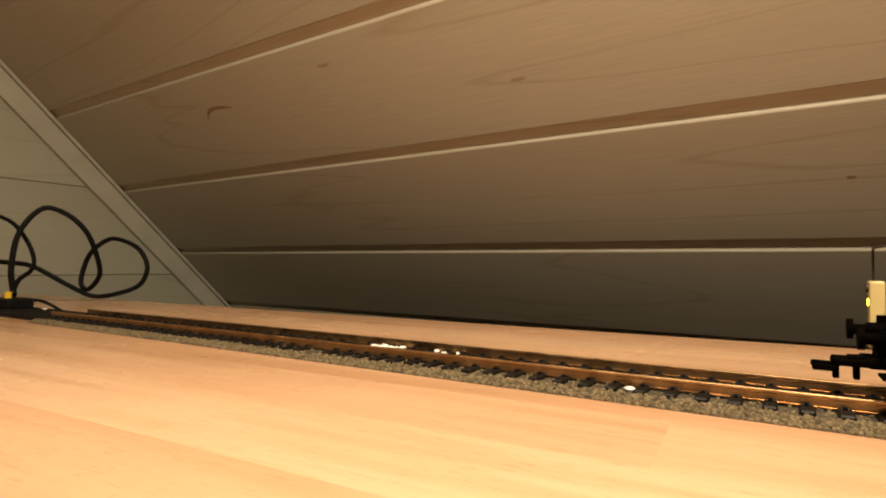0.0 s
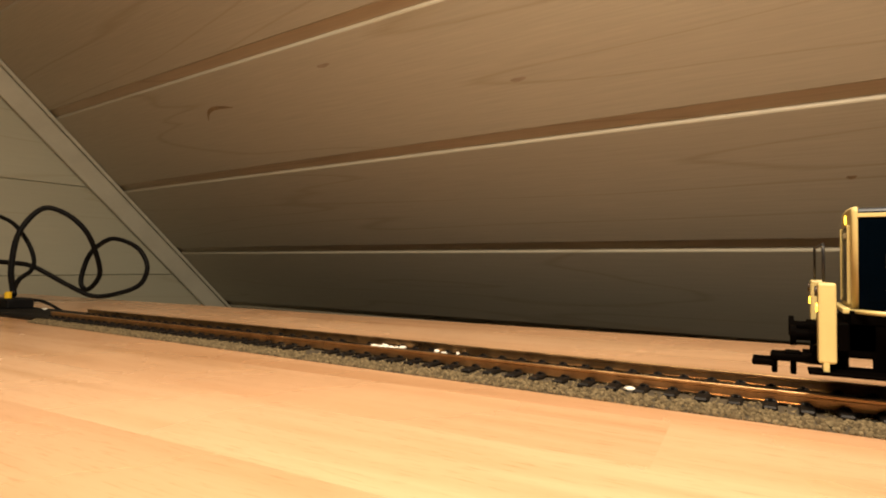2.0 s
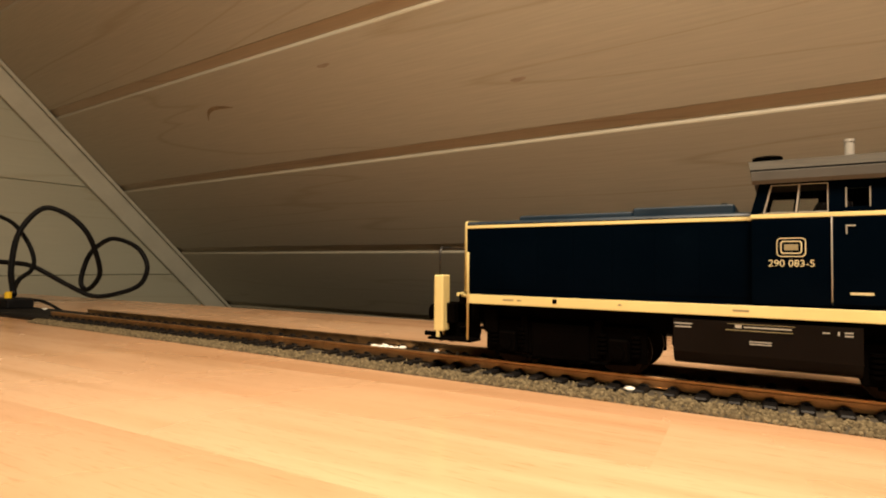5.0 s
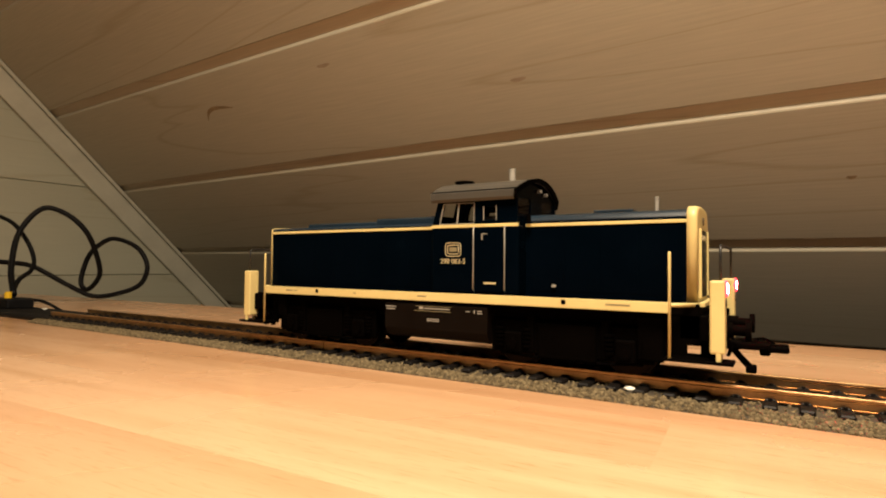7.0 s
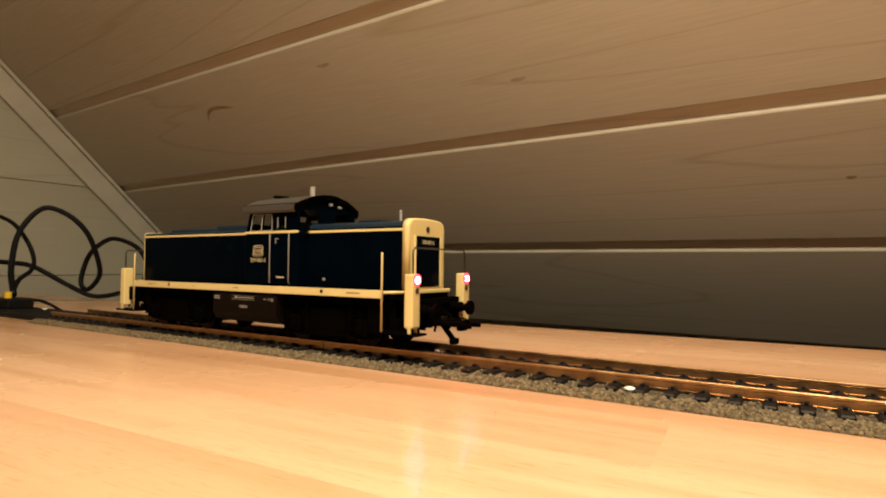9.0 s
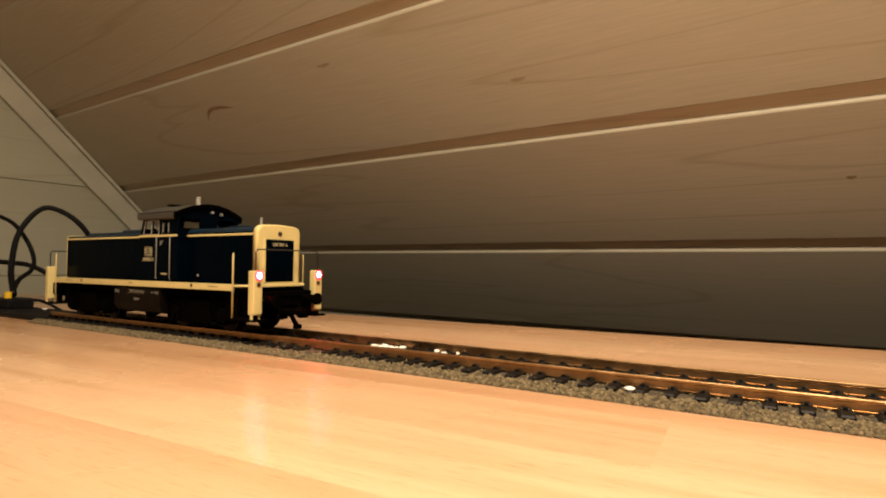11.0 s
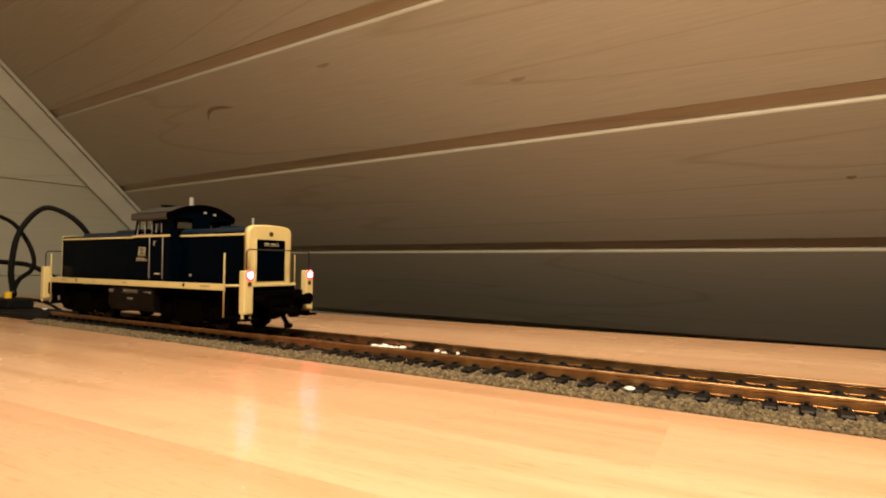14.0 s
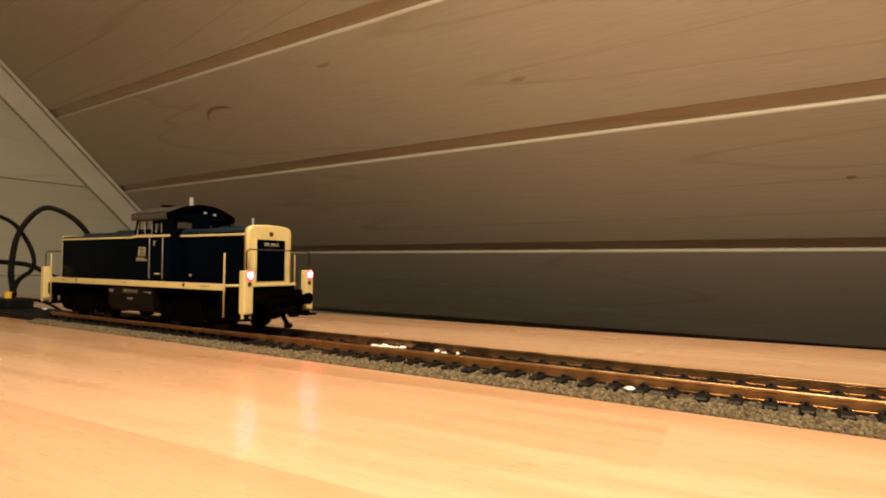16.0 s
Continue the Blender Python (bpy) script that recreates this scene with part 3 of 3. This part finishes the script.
def build_frame(loco):
    """Side sills, end platforms, steps, lamp posts, buffers and couplers."""
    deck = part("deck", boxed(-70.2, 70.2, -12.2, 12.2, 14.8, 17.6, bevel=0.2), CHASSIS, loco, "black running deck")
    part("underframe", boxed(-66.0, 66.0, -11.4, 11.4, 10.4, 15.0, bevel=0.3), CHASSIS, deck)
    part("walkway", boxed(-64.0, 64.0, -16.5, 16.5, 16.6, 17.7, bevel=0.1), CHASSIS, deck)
    for s in (-1, 1):
        sill = part("side_sill", boxed(-64.8, 64.8, s * 16.65 - 0.25, s * 16.65 + 0.25, SILL0, SILL1 + 0.05, bevel=0.1), CREAM, loco, "long ivory side sill")
        for x in (-40.6, 40.6):
            part("sill_hole", boxed(x - 0.55, x + 0.55, s * 16.93 - 0.08, s * 16.93 + 0.08, 16.5, 17.6, bevel=0.05), CHASSIS, sill, "small dark square opening")
        for x, l in ((-53, 3.0), (-50, 1.2), (53.5, 5.5), (-0.5, 3.0), (-25, 0.8)):
            part("print_bar", boxed(x - l / 2, x + l / 2, s * 16.92 - 0.03, s * 16.92 + 0.03, 16.7, 17.1), GREYPRINT, sill)
    for e in (-1, 1):
        for s in (-1, 1):
            # platform edge that steps in from the sill to the hood end
            bm = bmesh.new()
            tube(bm, [(e * 64.4, s * 16.7, 17.4), (e * 70.0, s * 11.0, 17.4)], 0.55, 4)
            part("platform_edge", bm, CREAM, loco, "ivory platform edge")
            r = part("handrail", tube(bmesh.new(), [(e * 64.7, s * 16.95, 5.8), (e * 64.7, s * 16.95, 28.8), (e * 64.7, s * 16.8, 29.1)], 0.33, 8), CREAM, loco, "thin upright ivory handrail")
            st = part("step", boxed(*sorted((e * 63.4, e * 77.2)), *sorted((s * 11.6, s * 17.4)), 5.2, 5.9, bevel=0.15), CHASSIS, loco, "black shunter step")
            part("step_back", panel_with_holes(bmesh.new(), *sorted((e * 63.8, e * 74.5)), 5.6, 15.4, [(*sorted((e * (67.6 if e > 0 else 66.6), e * 70.4)), 6.5, 8.7)], s * 11.6, 0.8), CHASSIS, st)
            post = part("lamp_post", boxed(*sorted((e * 72.6, e * 75.6)), *sorted((s * 12.8, s * 16.8)), 7.4, 23.0, bevel=0.45, seg=2), CREAM, loco, "ivory corner lamp post")
            for y in (13.3, 16.4):
                part("post_leg", boxed(*sorted((e * 73.8, e * 74.8)), *sorted((s * (y - 0.35), s * (y + 0.35))), 5.7, 7.9, bevel=0.1), CREAM, post)
            part("red_lamp", cyl(bmesh.new(), (e * 75.65, s * 14.6, 21.3), 1.0, 0.8, "x", 16), RED_ON if e > 0 else LENS_OFF, post, "glowing red tail light" if e > 0 else "unlit red tail light")
            if e > 0:
                # added glowing disc behind the lens imitates the lamp's red halo
                part("lamp_halo", cyl(bmesh.new(), (e * 75.6, s * 14.6, 21.3), 1.75, 0.6, "x", 24), RED_HALO, post, "red glowing disc added as a halo around the tail light")
            part("white_lamp", cyl(bmesh.new(), (e * 75.5, s * 14.6, 18.1), 0.85, 0.6, "x", 16), WARM_ON if e < 0 else LENS_OFF, post, "lit warm headlight" if e < 0 else "small unlit headlight")
            # buffer
            bm = cyl(bmesh.new(), (e * 74.4, s * 10, 12.1), 1.7, 4.4, "x")
            cyl(bm, (e * 77.6, s * 10, 12.1), 1.2, 3.4, "x")
            cyl(bm, (e * 79.6, s * 10, 12.1), 2.3, 1.1, "x", r2=2.3)
            part("buffer", bm, CHASSIS, loco, "black buffer with round plate")
        part("end_fascia", boxed(*sorted((e * 70.0, e * 71.3)), -11.6, 11.6, 16.9, 17.95, bevel=0.15), CREAM, loco, "ivory end fascia")
        bm = boxed(*sorted((e * 70.4, e * 72.9)), -14.6, 14.6, 9.6, 15.2, bevel=0.3)
        box(bm, *sorted((e * 66.0, e * 71.0)), -12.0, 12.0, 9.6, 15.2, bevel=0.2)
        box(bm, *sorted((e * 72.6, e * 73.4)), -8.0, 8.0, 13.2, 14.2, bevel=0.1)
        part("buffer_beam", bm, CHASSIS, loco, "black buffer beam")
        rail = [(e * 74.6, -15.2, 23.2), (e * 74.6, -15.2, 29.6), (e * 74.6, -14.4, 30.6), (e * 74.6, 14.4, 30.6), (e * 74.6, 15.2, 29.6), (e * 74.6, 15.2, 23.2)]
        part("end_rail", tube(bmesh.new(), rail, 0.28, 6), BLACKWIRE, loco, "thin black wire end rail")
        # claw coupler with its hook bar and hanging dropper
        low = 0.0 if e > 0 else -1.9
        bm = boxed(*sorted((e * 70.0, e * 77.5)), -1.6, 1.6, 6.8 + low, 8.9 + low, bevel=0.3)
        box(bm, *sorted((e * 76.5, e * 83.8)), -3.4, 3.4, 7.2 + low, 8.8 + low, bevel=0.4)
        box(bm, *sorted((e * 78.0, e * 81.0)), -2.2, 2.2, 8.6 + low, 9.3 + low, bevel=0.25)
        for y in (-2.8, 2.8):
            box(bm, *sorted((e * 83.0, e * (87.2 if e > 0 else 87.4))), y - 0.6, y + 0.6, 6.9 + 1.5 * low, 8.3 + 1.5 * low, bevel=0.3)
        if e > 0:
            tube(bm, [(75.5, 0, 7.4), (77.6, 0, 4.9), (79.4, 0, 2.9)], 0.85, 6)
            box(bm, 78.6, 80.8, -1.4, 1.4, 1.6, 3.4, bevel=0.3)
            box(bm, 81.4, 83.6, -2.0, 2.0, 5.9, 7.5, bevel=0.4)
            tube(bm, [(79.0, 1.2, 9.0), (82.0, 1.2, 9.6), (84.4, 1.2, 8.6)], 0.3, 6)
        else:
            for x in (-83.0, -79.4):
                box(bm, x - 0.6, x + 0.6, -0.9, 0.9, 2.3, 5.6, bevel=0.2)
        part("coupler", bm, CHASSIS, loco, "black claw coupler")
        for y in (-5.2, 5.2):
            hose = curve_points([(e * 72.6, y, 10.5), (e * 75.2, y, 9.6), (e * 75.8, y * 0.9, 7.4), (e * 75.2, y * 0.8, 5.6)], 4)
            part("air_hose", tube(bmesh.new(), hose, 0.42, 6), CHASSIS, loco, "black hanging brake hose")


def build_tank(loco):
    prof = [(-16.4, 14.6), (-16.4, 7.6), (-15.2, 5.5), (-13.0, 4.7), (13.0, 4.7), (15.2, 5.5), (16.4, 7.6), (16.4, 14.6)]
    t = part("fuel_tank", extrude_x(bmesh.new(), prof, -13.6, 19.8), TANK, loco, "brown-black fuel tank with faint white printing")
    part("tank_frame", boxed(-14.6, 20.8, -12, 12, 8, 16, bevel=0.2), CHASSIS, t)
    for s in (-1, 1):
        for x, z, l, h in ((-11.6, 13.6, 3.6, 0.28), (-11.6, 12.9, 3.2, 0.28), (-1.0, 13.6, 1.2, 0.7), (4.2, 13.5, 8.4, 0.28), (2.6, 12.8, 12.0, 0.16), (3.0, 14.1, 12.0, 0.12),
                           (3.0, 10.6, 4.0, 0.22), (3.0, 10.1, 4.0, 0.22), (14.0, 13.3, 1.2, 0.25), (16.0, 13.3, 0.3, 0.8), (17.6, 13.5, 1.4, 0.25), (17.6, 12.9, 1.4, 0.25)):
            part("print_bar", boxed(x - l / 2, x + l / 2, s * 16.43 - 0.04, s * 16.43 + 0.04, z - h / 2, z + h / 2), GREYWHITE if l < 9 else GREYPRINT, t)


def build_bogie(loco, cx):
    b = thing("bogie", 0, 0, 0, "", "")
    b.parent = loco
    for key in ("label", "category"):
        if key in b:
            del b[key]
    tagged(b, "black four-wheel bogie")
    for s in (-1, 1):
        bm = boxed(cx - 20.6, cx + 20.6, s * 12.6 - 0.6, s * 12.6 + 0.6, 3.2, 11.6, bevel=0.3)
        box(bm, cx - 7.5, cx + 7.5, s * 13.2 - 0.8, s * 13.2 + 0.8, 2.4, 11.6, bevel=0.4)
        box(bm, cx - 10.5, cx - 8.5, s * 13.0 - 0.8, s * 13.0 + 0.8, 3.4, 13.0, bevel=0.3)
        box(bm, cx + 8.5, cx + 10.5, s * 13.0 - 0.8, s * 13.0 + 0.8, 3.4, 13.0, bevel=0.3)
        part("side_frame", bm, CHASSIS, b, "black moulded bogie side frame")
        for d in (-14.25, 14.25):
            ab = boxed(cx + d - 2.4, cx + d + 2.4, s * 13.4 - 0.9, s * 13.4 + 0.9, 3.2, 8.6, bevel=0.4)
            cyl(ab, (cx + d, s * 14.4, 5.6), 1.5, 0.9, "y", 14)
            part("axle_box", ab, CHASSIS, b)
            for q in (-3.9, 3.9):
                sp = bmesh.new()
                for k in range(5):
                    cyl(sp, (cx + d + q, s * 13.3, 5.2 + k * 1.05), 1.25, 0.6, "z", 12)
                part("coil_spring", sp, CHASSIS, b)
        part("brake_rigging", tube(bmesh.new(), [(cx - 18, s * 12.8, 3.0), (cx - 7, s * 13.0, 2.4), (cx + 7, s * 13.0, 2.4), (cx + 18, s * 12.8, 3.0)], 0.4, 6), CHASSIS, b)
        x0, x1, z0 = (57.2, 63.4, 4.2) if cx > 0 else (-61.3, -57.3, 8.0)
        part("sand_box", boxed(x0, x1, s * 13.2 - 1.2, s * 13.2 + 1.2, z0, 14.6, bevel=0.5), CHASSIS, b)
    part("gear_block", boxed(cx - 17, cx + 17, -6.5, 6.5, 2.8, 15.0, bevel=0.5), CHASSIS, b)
    for ax in (cx - 14.25, cx + 14.25):
        bm = cyl(bmesh.new(), (0, 0, 0), 1.0, 19.0, "y", 12)
        for s in (-1, 1):
            cyl(bm, (0, s * 9.0, 0), WHEEL_R, 2.2, "y", 32)
            cyl(bm, (0, s * 7.7, 0), WHEEL_R + 0.9, 0.7, "y", 32)
            cyl(bm, (0, s * 10.2, 0), WHEEL_R - 1.4, 0.5, "y", 24)
            for k in range(6):
                a = k * math.pi / 3
                cyl(bm, (3.0 * math.cos(a), s * 10.5, 3.0 * math.sin(a)), 0.55, 0.4, "y", 8)
        w = part("wheelset", bm, STEEL, b, "dark steel wheelset")
        w.matrix_basis = pose(ax * MM, 0, WHEEL_R * MM)
        wheelsets.append((w, ax))


def build_loco():
    loco = thing("model_locomotive", 93.4, 0, RAIL_Z, "blue and ivory model diesel shunting locomotive on the track", "model locomotive")
    build_frame(loco)
    left = build_hood(loco, -68.7, 2.3, "long_hood", 36.9, 38.2)
    right = build_hood(loco, 28.1, 67.5, "short_hood", 37.0, 39.5)
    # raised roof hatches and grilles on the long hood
    part("roof_hatch", boxed(-54.0, -24.0, -8.0, 8.0, 37.4, 39.2, bevel=0.4), BLUE_LIT, left, "raised blue roof hatch")
    part("roof_hatch", boxed(-24.0, -2.0, -8.3, 8.3, 37.4, 40.0, bevel=0.4), BLUE_LIT, left, "raised blue roof hatch")
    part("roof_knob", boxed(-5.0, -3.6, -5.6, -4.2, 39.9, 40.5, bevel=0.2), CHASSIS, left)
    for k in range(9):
        part("fan_slat", boxed(-52 + k * 3.0, -50.8 + k * 3.0, -6.0, 6.0, 39.1, 39.4, bevel=0.1), BLUE_LIT, left)
    part("roof_stub", boxed(44, 54, -3.5, 3.5, 39.6, 40.35, bevel=0.2), BLUE_LIT, right, "low blue roof hatch")
    part("horn", cyl(cyl(bmesh.new(), (59.1, 0, 41.5), 0.48, 3.8), (59.1, 0, 43.2), 0.6, 0.5), GREYWHITE, right, "small pale upright horn")
    # small fittings on the short hood side and beside the cab
    for s in (-1, 1):
        part("bracket", boxed(35.5, 36.6, s * 11.1 - 0.2, s * 11.1 + 0.2, 20.2, 21.0, bevel=0.1), SILVER, right, "tiny pale bracket")
        part("corner_lamp", cyl(bmesh.new(), (29.6, s * 12.2, 38.2), 0.6, 2.4, "z", 10), CHASSIS, right)
    build_end_cap(loco, -1)
    build_end_cap(loco, 1)
    build_cab(loco)
    build_tank(loco)
    build_bogie(loco, -40.3)
    build_bogie(loco, 40.3)
    return loco


# ---- cable and plug at the far end of the track ----
def build_cable():
    main = [(-406, 8, 9), (-424, 13, 26), (-437, 22, 50), (-439, 36, 67), (-434, 49, 64), (-429, 60, 52), (-432, 69, 35), (-439, 75, 20), (-453, 74, 9), (-460, 72, 15), (-457, 76, 35), (-449, 83, 46),
            (-441, 89, 48), (-427, 97, 41), (-419, 100, 27), (-423, 97, 13), (-435, 87, 6), (-448, 75, 4), (-455, 60, 13), (-464, 42, 26), (-471, 30, 29), (-491, 18, 30)]
    c = part("cable", tube(bmesh.new(), curve_points(main, 7), 1.75, 10), CABLE)
    tagged(c, "black rubber power cable in loose loops on the table", "cable", "cables at the track end")
    second = [(-409, 8, 9), (-418, 15, 18), (-431, 27, 24), (-440, 32, 32), (-448, 31, 44), (-461, 28, 56), (-473, 23, 62), (-494, 15, 68)]
    d = part("cable", tube(bmesh.new(), curve_points(second, 7), 1.4, 10), CABLE)
    tagged(d, "thin black cable curling up from the track end", "cable", "cables at the track end")
    plug = thing("track_connector", -369, 0, 0, "black track connector with a yellow plug", "connector")
    part("base", boxed(-62, 50.6, -15, 12, 0, 2.4, bevel=0.8, seg=2), CABLE, plug, "flat black connector base")
    part("socket", boxed(-36, -14, -4, 10, 2.2, 8.0, bevel=0.9, seg=2), CABLE, plug)
    part("plug", cyl(cyl(bmesh.new(), (-26, 1, 9.4), 1.9, 3.6, "z", 14), (-26, 1, 11.4), 1.5, 0.8, "z", 14), YELLOW, plug, "bright yellow plug")
    part("lead", tube(bmesh.new(), curve_points([(-22, 9, 6.0), (-16, 13, 6.5), (-8, 16, 4), (2, 17, 1.0)], 5), 0.9, 8), CABLE, plug, "short black lead")


build_tracks()
loco = build_loco()
build_cable()

LOCO_ROWS = [(0.0, 93.4), (0.5, 92.9), (1.0, 90.4), (1.5, 87.1), (2.0, 82.1), (2.5, 75.3), (3.0, 65.6), (3.5, 50.7), (4.0, 33.8), (4.5, 14.0), (5.0, -6.2),
             (5.5, -26.2), (6.0, -45.9), (6.5, -66.0), (7.0, -85.2), (7.5, -104.8), (8.0, -124.6), (8.5, -144.6), (9.0, -164.5), (9.5, -184.1), (10.0, -203.4),
             (10.5, -219.9), (11.0, -231.4), (11.5, -235.9), (12.0, -236.2), (16.0, -236.2)]


def loco_x(t):
    """The locomotive's place at a time, smooth between the rows."""
    for i in range(len(LOCO_ROWS) - 1):
        (t0, a), (t1, b) = LOCO_ROWS[i], LOCO_ROWS[i + 1]
        if t <= t1:
            break
    (tp, p), (tn, n) = LOCO_ROWS[max(i - 1, 0)], LOCO_ROWS[min(i + 2, len(LOCO_ROWS) - 1)]
    m0, m1 = (b - p) / max(t1 - tp, 0.01), (n - a) / max(tn - t0, 0.01)
    u, h = (t - t0) / (t1 - t0), t1 - t0
    return (2 * u ** 3 - 3 * u * u + 1) * a + (u ** 3 - 2 * u * u + u) * h * m0 + (3 * u * u - 2 * u ** 3) * b + (u ** 3 - u * u) * h * m1


def motions():
    walk(loco, [(t, pose(x * MM, 0, RAIL_Z * MM)) for t, x in LOCO_ROWS])
    steps = [k * 0.15 for k in range(81)] + [16.0]
    for w, ax in wheelsets:
        rows = []
        for t in steps:
            x = loco_x(min(t, 12.0))
            rows.append((t, pose(ax * MM, 0, WHEEL_R * MM, 0, math.degrees((x - 93.4) / WHEEL_R), 0)))
        walk(w, rows)


motions()
